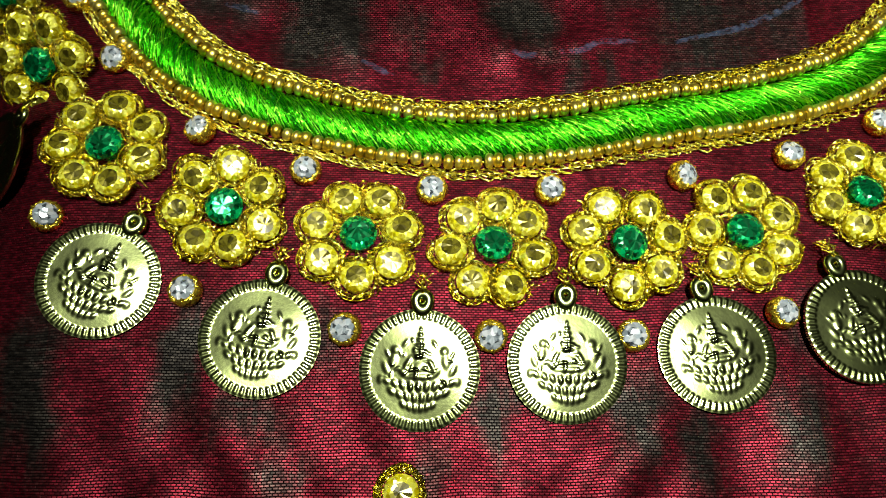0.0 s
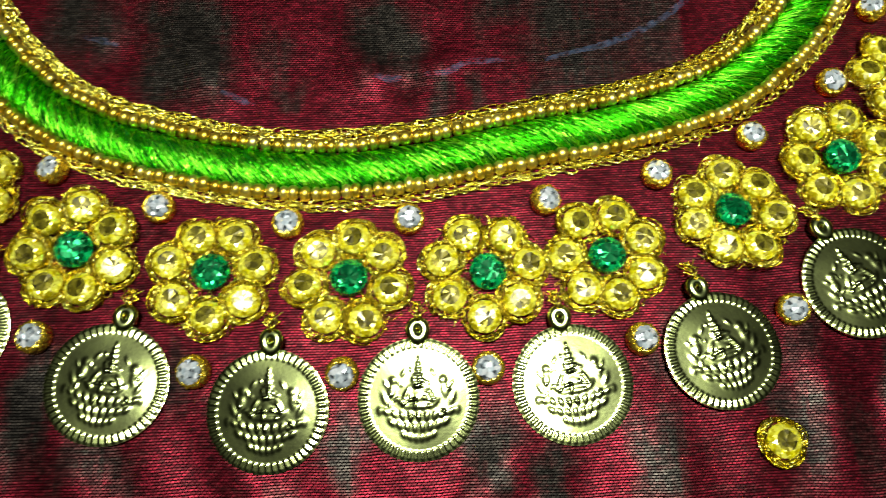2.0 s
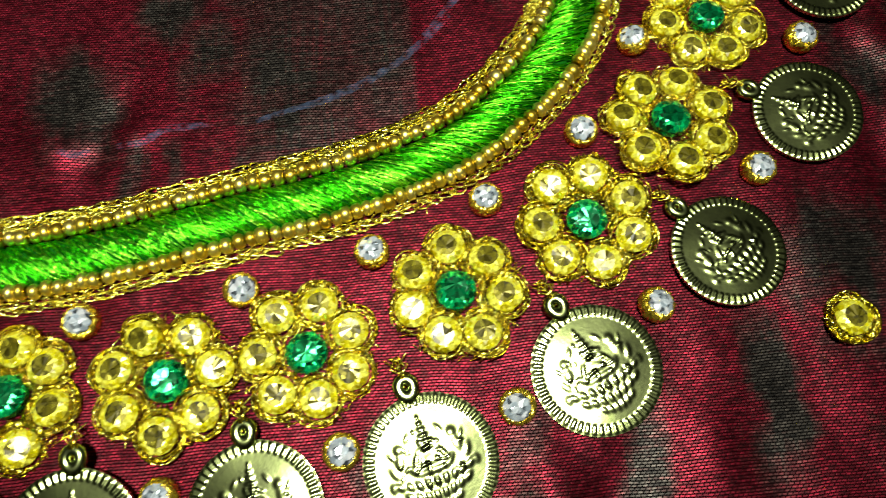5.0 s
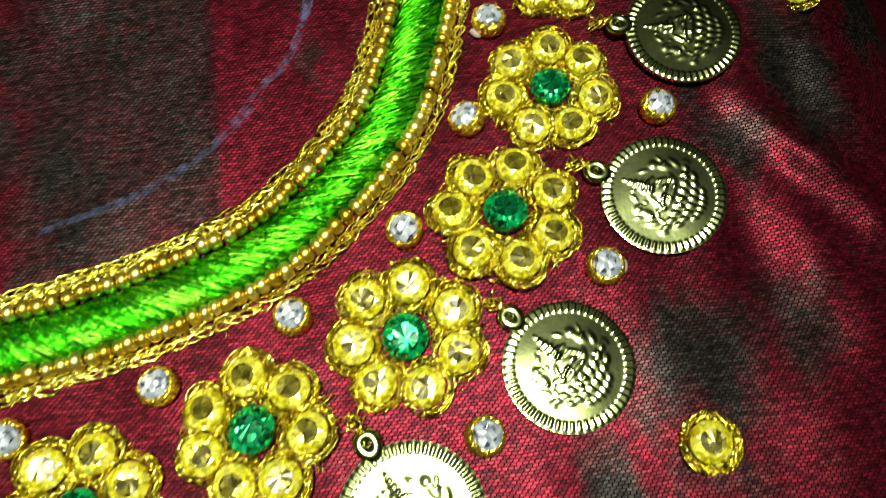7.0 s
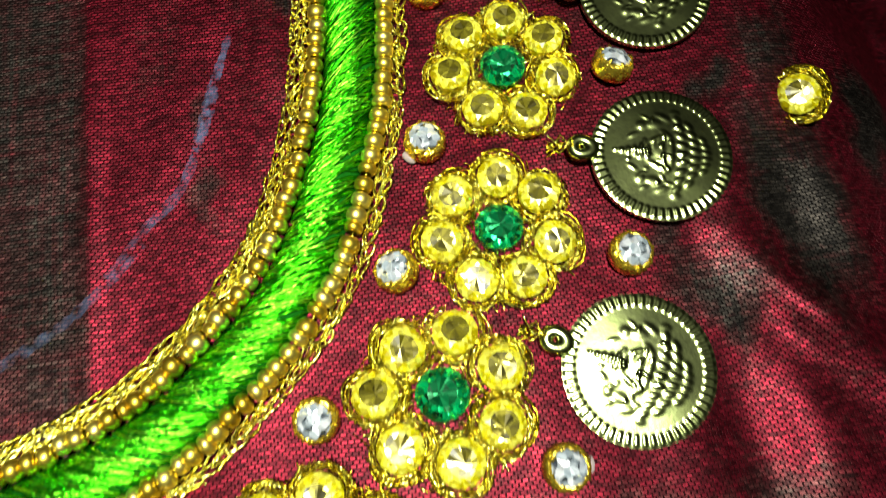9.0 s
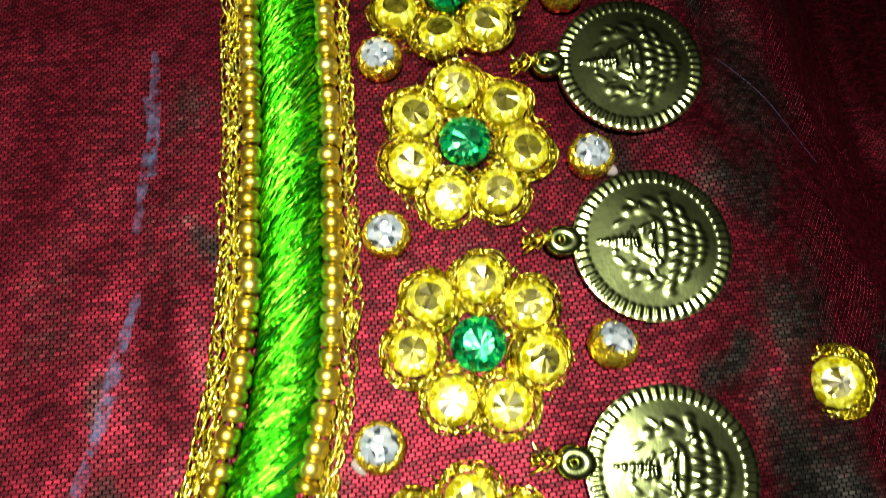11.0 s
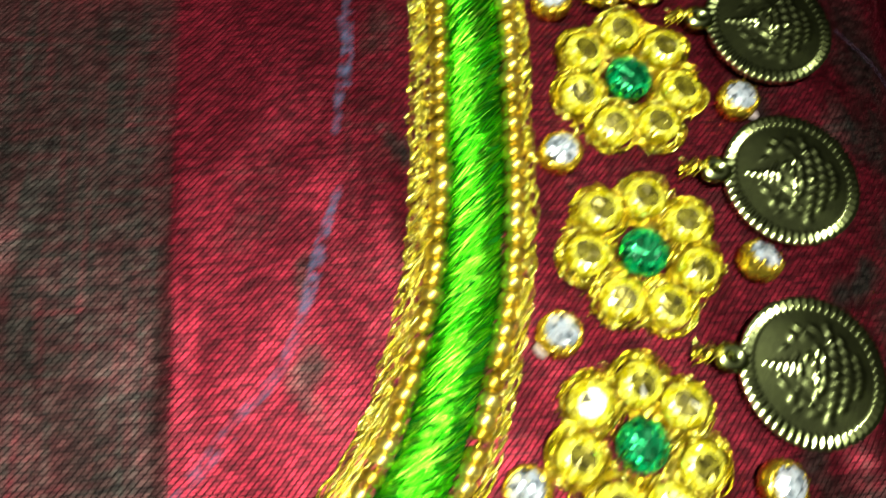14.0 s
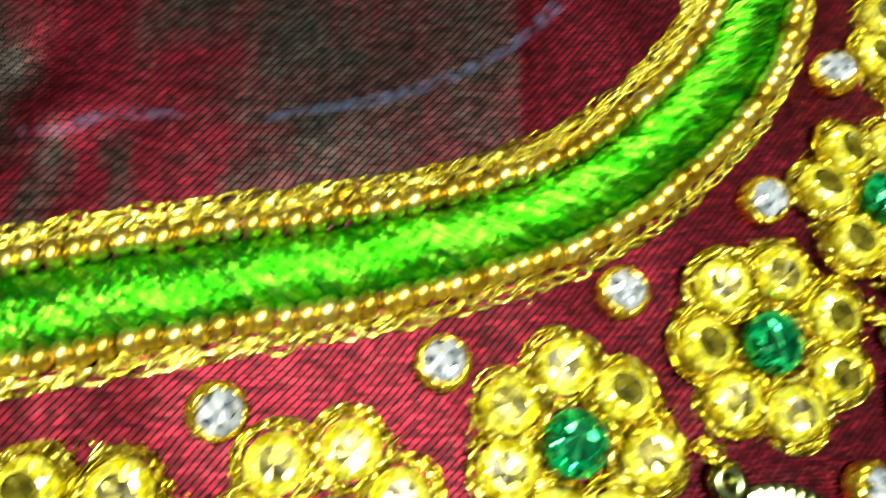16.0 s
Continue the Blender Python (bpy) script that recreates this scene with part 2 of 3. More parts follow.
# darker patches, dye and some painted shade, from the neck opening outwards: middle, half sizes, strength
DYE_SHADE_OPENING = [
    (-13, 66, 6.5, 10, 0.75),
    # shade at the far left, put into the colour
    (-28, 71, 6, 7, 0.6),
    (-1, 64, 2.5, 5, 0.4),
    (16, 67, 5, 7, 0.75),
    (2, 58, 3, 2, 0.4),
    (23, 56, 2, 3.5, 0.55),
    (28, 58, 1.2, 3, 0.6),
    (36, 58, 1.2, 2, 0.5),
    # shadow beside a fold, put into the colour
    (43, 60, 1.6, 3, 0.7),
    (34, 73, 4.5, 5, 0.6),
    (38, 64, 2.6, 3, 0.5),
    (27, 80, 4, 5, 0.7),
    (39, 99, 4, 3.5, 0.5),
    (42, 69, 4, 4, 0.7),
    (36, 84, 5, 6, 0.55),
    (66, 98, 3.5, 8, 0.6),
    (70, 79, 1.5, 3.2, 0.55),
    (71, 87, 1, 4, 0.5),
    (79, 113, 2.4, 3.5, 0.45),
    (79, 100.5, 1.3, 1.8, 0.7),
    (72, 119, 9, 23, -0.3),
]
DYE_FRONT = [
    (-46, 13, 3.8, 10, 0.75),
    (-28, 16, 3, 8, 0.75),
    (-11, 18, 2, 4, 0.5),
    (-19, 9, 5, 3, 0.5),
    (-15, 2, 3.3, 2.5, 0.4),
    (3, 3, 2, 3.2, 0.5),
    (10, 10, 2.8, 5, 0.6),
    (27, 9, 3.2, 6, 0.7),
    (35, 4, 2.4, 5, 0.6),
    (47, 7, 3.5, 6, 0.6),
    (66, 10, 3.2, 7, 0.65),
    (73, 8, 2.4, 5.5, 0.4),
    (81, 15, 2.6, 9, 0.65),
    (68, 20, 2.6, 3, 0.4),
    (52, 19, 3, 5, 0.4),
]
DYE_SIDE = [
    (96, 22, 3, 9, 0.8),
    (107, 39, 6.5, 6.5, 0.7),
    (109, 16, 2.4, 3.4, 0.7),
    (106, 28, 5.5, 2.8, 0.4),
    (117, 63, 5, 4, 0.6),
    (119, 42, 4, 5.5, 0.5),
    (128, 71, 4.5, 10, 0.75),
    (113, 68, 1.2, 2.6, 0.5),
    (121, 84, 2.3, 1.7, 0.6),
    (128, 88, 3.8, 4, 0.5),
    (128, 100, 3.8, 3.6, 0.5),
    (117, 103, 2.6, 3.7, 0.4),
    (128, 122, 2.9, 2.6, 0.7),
    (131, 112, 4.5, 8, 0.45),
    (141, 128, 5, 7, 0.5),
    (141, 80, 4, 6, 0.8),
]
DYE_SHADE = DYE_SHADE_OPENING + DYE_FRONT + DYE_SIDE


def height(x, y):
    """Height of the cloth in millimetres."""
    x, y = np.asarray(x, float), np.asarray(y, float)
    h = 0.25 * np.sin(x * 0.11 + 1) * np.sin(y * 0.09)
    loose = 0.45 + 1.1 / (1 + np.exp(-(x - 122) / 4)) + 0.8 / (1 + np.exp((y - 8) / 3))
    h = h + loose * 0.16 * np.sin(0.55 * x + 0.22 * y + 1.6 * np.sin(0.11 * y + 0.05 * x))
    h = h + loose * 0.13 * np.sin(0.3 * y - 0.47 * x + 1.4 * np.sin(0.13 * x) + 0.8 * np.sin(0.31 * y))
    h = h - 0.0145 * np.clip(-40 - x, 0, 26) ** 2 - 0.75 * np.clip(-66 - x, 0, 12)
    h = h - 0.018 * (1 + 0.55 / (1 + np.exp((92 - y) / 6))) * np.clip(x - 123, 0, 24) ** 2 - 0.86 * np.clip(x - 147, 0, 9)
    # the cloth inside the opening falls away behind a soft ridge
    h = h - 0.22 * (2.0 * np.log1p(np.exp(np.clip((y - 125) / 2.0, -30, 7)))) / (1 + np.exp((x - 79) / 1.5))
    for x0, y0, x1, y1, w, a in FOLDS:
        ex, ey = x1 - x0, y1 - y0
        l2 = ex * ex + ey * ey
        t = np.clip(((x - x0) * ex + (y - y0) * ey) / l2, 0, 1)
        d2 = (x - x0 - t * ex) ** 2 + (y - y0 - t * ey) ** 2
        h = h + a * np.exp(-d2 / (w * w)) * (0.25 + 0.75 * np.sin(math.pi * np.clip(t, 0.08, 0.92)))
    return h


GRID = height(*np.meshgrid(np.arange(-120, 221), np.arange(-60, 221)))


def level(x, y):
    """The same height, read between the knots of a grid."""
    x, y = min(max(x + 120, 0), 339.9), min(max(y + 60, 0), 279.9)
    i, j = int(x), int(y)
    u, w = x - i, y - j
    return float((GRID[j, i] * (1 - u) + GRID[j, i + 1] * u) * (1 - w) + (GRID[j + 1, i] * (1 - u) + GRID[j + 1, i + 1] * u) * w)


def on_cloth(x, y, lift=0.0):
    return Vector((x * MM, y * MM, (level(x, y) + lift) * MM))


def build_cloth():
    xs = np.r_[np.arange(-260, -70, 6.0), np.arange(-70, 165, 0.75), np.arange(165, 361, 6.0)]
    ys = np.r_[np.arange(-220, -12, 6.0), np.arange(-12, 165, 0.75), np.arange(165, 321, 6.0)]
    gx, gy = np.meshgrid(xs, ys)
    z = height(gx, gy)
    nx, ny = len(xs), len(ys)
    verts = np.stack([gx, gy, z], -1).reshape(-1, 3) * MM
    i = np.arange(nx * ny).reshape(ny, nx)
    faces = np.stack([i[:-1, :-1], i[:-1, 1:], i[1:, 1:], i[1:, :-1]], -1).reshape(-1, 4)
    me = mesh_of("blouse_cloth", verts.tolist(), faces.tolist(), SILK, True)
    dye_shade = np.zeros(nx * ny)
    fx, fy = gx.ravel(), gy.ravel()
    bend = 0.9 * np.sin(fy * 0.27 + fx * 0.05) + 0.6 * np.sin(fy * 0.63 + fx * 0.31) + 0.4 * np.sin(fy * 1.1 + fx * 0.4)
    sway = 1.2 * np.sin(fx * 0.7) + 0.8 * np.sin(fx * 1.3 + fy * 0.3)
    for x, y, a, b, s in DYE_SHADE:
        u, v = np.abs(fx + bend - x) / a, np.abs(fy + sway - y) / b
        dye_shade = np.maximum(dye_shade, s * np.exp(-(u**4) - v**3)) if s > 0 else dye_shade + s * np.exp(-(u**4) - v**3)
    # a broad dark stripe that ends on a sharp straight edge, and the clear red stripe beside it
    edge = 1 / (1 + np.exp(np.clip((fx - 59.5) / 0.25, -60, 60)))
    far = np.exp(-(((fy - 88) / 36) ** 8))
    dye_shade = np.maximum(dye_shade, 0.52 * edge * far * np.exp(-(((fx - 48) / 13) ** 6)))
    dye_shade -= 0.35 * (1 - edge) * far * np.exp(-np.clip((fx - 59.5) / 11, 0, 9) ** 6)
    me.attributes.new("dye_shade", "FLOAT", "POINT").data.foreach_set("value", np.clip(dye_shade, -1, 1))
    ob = new("blouse_cloth", me)
    return tagged(ob, "shot silk blouse cloth, maroon with blackish dyed patches and some painted shade", "cloth", kind="structure")


build_cloth()

# ---- the neckline ----
NECK = [(-55, 112), (-52, 95), (-48.5, 82), (-43.5, 71), (-38.3, 63.6), (-31.4, 56.7), (-24, 52.3), (-15.4, 49.3), (-6.9, 47.3), (2.3, 46), (11.8, 45.8), (22, 46.9), (30, 48.4),
        (37, 49.7), (45, 51), (54.5, 53.4), (63, 56.5), (70, 61.2), (75.3, 66), (79.6, 72), (82.6, 79.3), (85, 87), (86.3, 95), (87, 103), (87.8, 112),
        (88.2, 120), (88.6, 128), (89.1, 137), (89.6, 150), (90, 168)]


def satin_piping():
    """A padded roll covered in slanting satin stitches."""
    root = thing("satin_piping", "bright green satin stitch piping round the neckline", "piping")
    q, nrm, d = spline(NECK, 1.0)
    verts, faces, k = [], [], 9
    for (x, y), (a, b) in zip(q, nrm):
        for j in range(k):
            s = math.cos(math.pi * j / (k - 1))
            verts.append((x + a * s * 2.6, y + b * s * 2.6, level(x, y) + 1.75 * math.sin(math.pi * j / (k - 1)) - 0.05))
    for i in range(len(q) - 1):
        for j in range(k - 1):
            faces.append((i * k + j, (i + 1) * k + j, (i + 1) * k + j + 1, i * k + j + 1))
    part("padding", mesh_of("padding", np.array(verts) * MM, faces, PAD, True), root)
    q, nrm, d = spline(NECK, 0.065)
    soup = Soup()
    n = len(q)
    for i in range(60, n - 60):
        if rnd.random() < 0.04:
            continue
        lean = -31 + rnd.gauss(0, 13)
        lift = rnd.gauss(0.06, 0.09)
        a0, a1 = rnd.uniform(-0.06, 0.06), rnd.uniform(-0.06, 0.06)
        if rnd.random() < 0.7:
            a0 = rnd.uniform(0.0, 0.6)
            a1 = max(0.0, 1 - a0 - rnd.uniform(0.2, 0.5))
        pts = []
        for j in range(8):
            u = a0 + (1 - a0 - a1) * j / 7
            c = math.cos(math.pi * u)
            m = int(min(max(i + 1.35 * lean * c + rnd.gauss(0, 0.9), 0), n - 1))
            w = 2.72 + 0.03 * math.sin(i * 0.01)
            pts.append((q[m][0] + nrm[m][0] * c * w, q[m][1] + nrm[m][1] * c * w, level(*q[m]) + (1.85 + lift) * math.sin(math.pi * min(max(u, 0.02), 0.98)) ** 0.8))
        soup.tube(np.array(pts) * MM, 0.07 * MM, 4, flat=0.7)
    tagged(part("satin_stitches", soup.mesh("satin_stitches", SATIN), root), "glossy bright green satin threads", kind="stuff")


satin_piping()


def bead_mesh():
    verts, faces, rings, seg = [], [], 7, 10
    for i in range(rings):
        a = math.pi * (i + 0.5) / rings
        x, r = -0.66 * math.cos(a), 0.34 + 0.62 * math.sin(a) ** 0.75
        for k in range(seg):
            b = 2 * math.pi * k / seg
            verts.append((x * MM, r * math.cos(b) * MM, r * math.sin(b) * MM))
    for i in range(rings - 1):
        for k in range(seg):
            j = (k + 1) % seg
            faces.append((i * seg + k, i * seg + j, (i + 1) * seg + j, (i + 1) * seg + k))
    return mesh_of("bead", verts, faces, BEAD, True)


BEAD_MESH = bead_mesh()


def bead_string(offset, label):
    root = thing("bead_string", label, "beads", "bead strings along the neckline")
    q, nrm, d = spline(NECK, 0.05)
    line = q + nrm * offset
    s = np.r_[0, np.cumsum(np.linalg.norm(np.diff(line, axis=0), axis=1))]
    at, soup, path = 20.0, Soup(), []
    while at < s[-1] - 10:
        i = int(np.searchsorted(s, at))
        i = min(i, len(q) - 1)
        size = rnd.uniform(0.96, 1.1)
        long = rnd.choice([0.85, 0.95, 1.0, 1.05, 1.1])
        x, y = line[i] + nrm[i] * rnd.gauss(0, 0.08)
        turn = math.atan2(d[i][1], d[i][0]) + rnd.gauss(0, 0.09)
        m = Matrix.LocRotScale(on_cloth(x, y, 1.12 * size), Euler((rnd.uniform(0, 6), rnd.gauss(0, 0.06), turn)), (long * size, size, size))
        part("bead", BEAD_MESH, root, m=m)
        path.append(on_cloth(x, y, 0.9))
        at += 1.3 * long * size + rnd.choice([0.02, 0.05, 0.1, 0.25])
    soup.tube(path, 0.14 * MM, 5)
    part("thread", soup.mesh("bead_thread", ZARI), root, "gold stringing thread")


bead_string(3.45, "string of gold seed beads inside the green piping")
bead_string(-3.45, "string of gold seed beads outside the green piping")


def loop_mesh(seed):
    """One looped chain stitch of doubled metallic thread, lying along x."""
    g = random.Random(seed)
    soup = Soup()
    for turn in range(2):
        length, wide, pts = g.uniform(1.7, 2.3), g.uniform(0.3, 0.42), []
        for k in range(12):
            a = 2 * math.pi * k / 12
            pts.append((-math.cos(a) * length * 0.58, math.sin(a) * wide * (1.15 - 0.35 * math.cos(a)) + g.gauss(0, 0.04), 0.28 * math.cos(a) + g.gauss(0, 0.05)))
        soup.tube(np.array(pts) * MM, g.uniform(0.1, 0.15) * MM, 4, closed=True)
    return soup.mesh("loop_stitch", ZARI)


LOOPS = [loop_mesh(40 + k) for k in range(8)]


def chain_stitch(offset, z, label):
    """A row of looped metallic chain stitches."""
    root = thing("chain_stitch_row", label, "embroidery", "gold chain stitch rows of the neckline")
    q, nrm, d = spline(NECK, 0.1)
    i = 200
    while i < len(q) - 110:
        x, y = q[i] + nrm[i] * (offset + rnd.gauss(0, 0.12))
        turn = math.degrees(math.atan2(d[i][1], d[i][0]))
        part("loop_stitch", LOOPS[rnd.randrange(8)], root, m=Matrix.Translation(on_cloth(x, y, z)) @ pose(0, 0, 0, rnd.gauss(0, 10), rnd.gauss(0, 5), turn + rnd.gauss(0, 7)))
        i += int(rnd.uniform(13, 18))


for offset in (4.6, 5.2, 5.8):
    chain_stitch(offset, 0.4, "gold chain stitch row inside the neckline's bead string")
for offset in (-4.65, -5.2):
    chain_stitch(offset, 0.35, "gold chain stitch row outside the neckline's bead string")


def couching(low, high, count):
    """Fine stray threads among the chain stitches."""
    q, nrm, d = spline(NECK, 0.1)
    soup = Soup()
    for _ in range(count):
        i = rnd.randrange(150, len(q) - 60)
        off, l, lean, pts = rnd.uniform(low, high), rnd.uniform(0.5, 1.6), rnd.gauss(0, 0.5), []
        for k in range(4):
            m = min(max(int(i + 10 * l * (k / 3 - 0.5)), 0), len(q) - 1)
            x, y = q[m] + nrm[m] * (off + lean * (k / 3 - 0.5) * l)
            pts.append(on_cloth(x, y, 0.12 + 0.4 * math.sin(math.pi * k / 3) * rnd.random()))
        soup.tube(pts, rnd.uniform(0.05, 0.1) * MM, 3)
    tagged(new("couched_thread", soup.mesh("couched_thread", ZARI)), "fine stray gold threads couched on the silk", "embroidery", kind="stuff")


couching(4.2, 6.0, 1000)
couching(-5.4, -4.1, 900)


# ---- stones ----
def stone_mesh(name, r, tall, table, n, mats, tiers=2, seed=1):
    """A flat-backed cut stone in one piece: a table of many planes, kite facets round it and a girdle; each facet has a
    random shade of colour that imitates its reflection.
    """
    g = random.Random(seed)
    loose = 0.065 if tiers == 1 else 0.09

    def ring(rad, z, shift, jitter):
        return [(rad * math.cos(2 * math.pi * (k + shift) / n) + g.gauss(0, jitter * 0.6), rad * math.sin(2 * math.pi * (k + shift) / n) + g.gauss(0, jitter * 0.6), z + g.gauss(0, jitter)) for k in range(n)]

    v = ring(table, tall, 0, loose * 0.6) + ring((table + r) * 0.53, tall - 0.1 * r, 0.5, loose) + ring(r, tall - 0.3 * r, 0, 0.02) + ring(r * 0.98, 0.0, 0, 0)
    v.append((g.gauss(0, 0.2) * table, g.gauss(0, 0.2) * table, tall * (1.05 if tiers == 2 else 1.004)))
    f, pick = [], []
    for k in range(n):
        j = (k + 1) % n
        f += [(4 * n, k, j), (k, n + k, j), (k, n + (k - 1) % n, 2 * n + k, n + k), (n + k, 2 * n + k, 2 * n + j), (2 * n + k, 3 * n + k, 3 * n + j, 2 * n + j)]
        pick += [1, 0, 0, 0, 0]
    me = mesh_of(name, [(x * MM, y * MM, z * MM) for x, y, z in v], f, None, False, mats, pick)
    me.attributes.new("glint_tone", "FLOAT", "FACE").data.foreach_set("value", [g.random() for _ in f])
    return me


PETALS = [stone_mesh("petal_stone", 2.12, 1.5, 1.28, 14, [YELLOW_LIT, YELLOW_TABLE_DIM], 1, k) for k in range(6)]
GEMS = [stone_mesh("centre_stone", 2.42, 1.75, 1.35, 16, [GREEN_LIT, GREEN_TABLE_DIM], 1, 20 + k) for k in range(4)]
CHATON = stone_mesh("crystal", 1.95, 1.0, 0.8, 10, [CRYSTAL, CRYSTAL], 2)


def coil_mesh(name, r, turns, seed):
    """Fine metallic thread wound and couched round a stone."""
    g = random.Random(seed)
    soup = Soup()
    for t in range(turns):
        rad, z, n = r + g.uniform(0.0, 0.55), g.uniform(0.15, 0.95), 30
        ph, amp = g.uniform(0, 6), g.uniform(0.05, 0.2)
        pts = [((rad + amp * math.sin(ph + a * 5) + g.gauss(0, 0.05)) * math.cos(a), (rad + amp * math.cos(ph + a * 4) + g.gauss(0, 0.05)) * math.sin(a), z + g.gauss(0, 0.1))
               for a in (2 * math.pi * k / n for k in range(n))]
        soup.tube(np.array(pts) * MM, g.uniform(0.08, 0.13) * MM, 4, closed=True)
    for t in range(46):
        a = g.uniform(0, 6.28)
        ra, rb, da = r + g.uniform(-0.1, 0.3), r + g.uniform(0.4, 0.85), g.gauss(0, 0.2)
        pts = [(ra * math.cos(a), ra * math.sin(a), 0.9), ((ra + rb) / 2 * math.cos(a + da / 2), (ra + rb) / 2 * math.sin(a + da / 2), 1.0 + g.uniform(-0.2, 0.2)), (rb * math.cos(a + da), rb * math.sin(a + da), 0.15)]
        soup.tube(np.array(pts) * MM, g.uniform(0.07, 0.12) * MM, 3)
    for t in range(5):
        a0, span, rad, z = g.uniform(0, 6.28), g.uniform(1.2, 2.6), r + g.uniform(0.45, 0.95), g.uniform(0.2, 0.6)
        pts = [((rad - 0.5 * abs(u - 0.5)) * math.cos(a0 + span * u), (rad - 0.5 * abs(u - 0.5)) * math.sin(a0 + span * u), z + 0.5 * math.sin(math.pi * u)) for u in (k / 9 for k in range(10))]
        soup.tube(np.array(pts) * MM, g.uniform(0.09, 0.14) * MM, 4)
    return soup.mesh(name, ZARI)


COILS = [coil_mesh("thread_ring", 2.3, 5, 11 + k) for k in range(5)]


def fill_mesh(seed):
    """Criss-crossed gold threads between the stones of one flower."""
    g = random.Random(seed)
    soup = Soup()
    for _ in range(440):
        a, r = g.uniform(0, 6.28), g.uniform(2.6, 7.9)
        l, b = g.uniform(0.6, 1.8), g.uniform(0, 6.28)
        x, y = r * math.cos(a), r * math.sin(a)
        pts = [(x + l * t * math.cos(b), y + l * t * math.sin(b), 0.12 + 0.5 * g.random() * (1 - abs(t) * 2)) for t in (-0.5, -0.15, 0.15, 0.5)]
        soup.tube(np.array(pts) * MM, g.uniform(0.07, 0.12) * MM, 3)
    return soup.mesh("gold_ground", ZARI)


def flower(seed, at, turn, tilt, size):
    root = thing("flower_motif", "flower of seven yellow cut stones round a green one", "embroidery", "stone flowers round the neckline")
    g = random.Random(seed)
    tagged(part("gold_ground", fill_mesh(seed), root), "tangled gold thread ground", kind="stuff")
    part("centre_stone", GEMS[seed % 4], root, "emerald green cut stone", pose(g.gauss(0, 0.1) * MM, g.gauss(0, 0.1) * MM, 0.35 * MM, g.gauss(0, 3), g.gauss(0, 3), g.uniform(0, 360)))
    for k in range(7):
        a = 2 * math.pi * k / 7 + g.gauss(0, 0.03)
        r = 5.6 + g.gauss(0, 0.15)
        x, y = r * math.cos(a) * MM, r * math.sin(a) * MM
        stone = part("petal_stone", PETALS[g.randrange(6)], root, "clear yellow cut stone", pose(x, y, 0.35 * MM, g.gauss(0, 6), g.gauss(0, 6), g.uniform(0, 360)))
        part("thread_ring", COILS[g.randrange(5)], stone, "wound gold thread", pose(0, 0, -0.33 * MM, 0, 0, g.uniform(0, 360)))
    root.matrix_basis = Matrix.Translation(at) @ pose(0, 0, 0, tilt[0], tilt[1], turn) @ Matrix.Scale(size, 4)
    return root


def slope(x, y):
    """Tilt of the cloth in degrees about x and y."""
    e = 4.0
    return math.degrees(math.atan((float(height(x, y + e)) - float(height(x, y - e))) / (2 * e))), -math.degrees(math.atan((float(height(x + e, y)) - float(height(x - e, y))) / (2 * e)))


# middle in millimetres, direction of one petal in degrees
FLOWERS = [(-61.6, 73.5, 40), (-51.8, 57.9, 60), (-40.6, 44.4, 82), (-24.3, 35.5, 79), (-6.9, 31.7, 112), (10.6, 30.4, 136), (28.1, 30.7, 112), (44.2, 32.3, 75), (61.6, 37.7, 94),
           (77.9, 45.2, 77), (90.1, 57.1, 70), (97.7, 71.7, 83), (101.2, 88.8, 80), (102.8, 106.4, 91), (103.6, 122.6, 98), (104.2, 139.5, 90), (104.6, 156.5, 84)]
# some flowers lean sideways on the puckered silk: degrees about y
LEAN = {0: -16, 1: -18, 2: 7, 3: -6, 8: 5, 9: -5, 10: 5, 13: -4}
for n, (x, y, turn) in enumerate(FLOWERS):
    a, b = slope(x, y)
    flower(100 + n, on_cloth(x, y, 0.07 * abs(LEAN.get(n, 0))), turn, (a, b + LEAN.get(n, 0)), 1.0 if n < 11 else 0.95)


def cup_crystal():
    root = thing("cup_crystal", "clear crystal in a round gold cup glued to the cloth", "rhinestone", "crystals round the neckline")
    v, f, seg = [], [], 20
    rows = [(2.35, 0.0), (2.6, 0.5), (2.62, 1.2), (2.45, 1.9), (2.2, 2.25), (1.95, 2.3), (1.8, 2.05)]
    for r, z in rows:
        for k in range(seg):
            a = 2 * math.pi * k / seg
            v.append((r * math.cos(a) * MM, r * math.sin(a) * MM, z * MM))
    for i in range(len(rows) - 1):
        for k in range(seg):
            j = (k + 1) % seg
            f.append((i * seg + k, i * seg + j, (i + 1) * seg + j, (i + 1) * seg + k))
    cup = part("cup", mesh_of("cup", v, f, CUP, True), root, "gold metal cup")
    part("crystal", CHATON, root, "clear faceted crystal", pose(0, 0, 2.0 * MM))
    for k in range(8):
        a = 2 * math.pi * k / 8
        c, s = math.cos(a), math.sin(a)
        soup = Soup()
        soup.tube(np.array([(2.5 * c, 2.5 * s, 1.7), (2.15 * c, 2.15 * s, 2.45), (1.75 * c, 1.75 * s, 2.5)]) * MM, 0.2 * MM, 4)
        part("prong", soup.mesh("prong", CUP), cup)
    return root


def glue_blob():
    bm = bmesh.new()
    bmesh.ops.create_icosphere(bm, subdivisions=2, radius=0.8 * MM)
    for v in bm.verts:
        v.co = Vector((v.co.x * 1.3, v.co.y * 0.8, v.co.z * 0.5)) * (1 + 0.25 * noise.noise(v.co * 1500))
    me = bpy.data.meshes.new("glue")
    bm.to_mesh(me)
    bm.free()
    me.materials.append(GLUE)
    me.polygons.foreach_set("use_smooth", [True] * len(me.polygons))
    return me


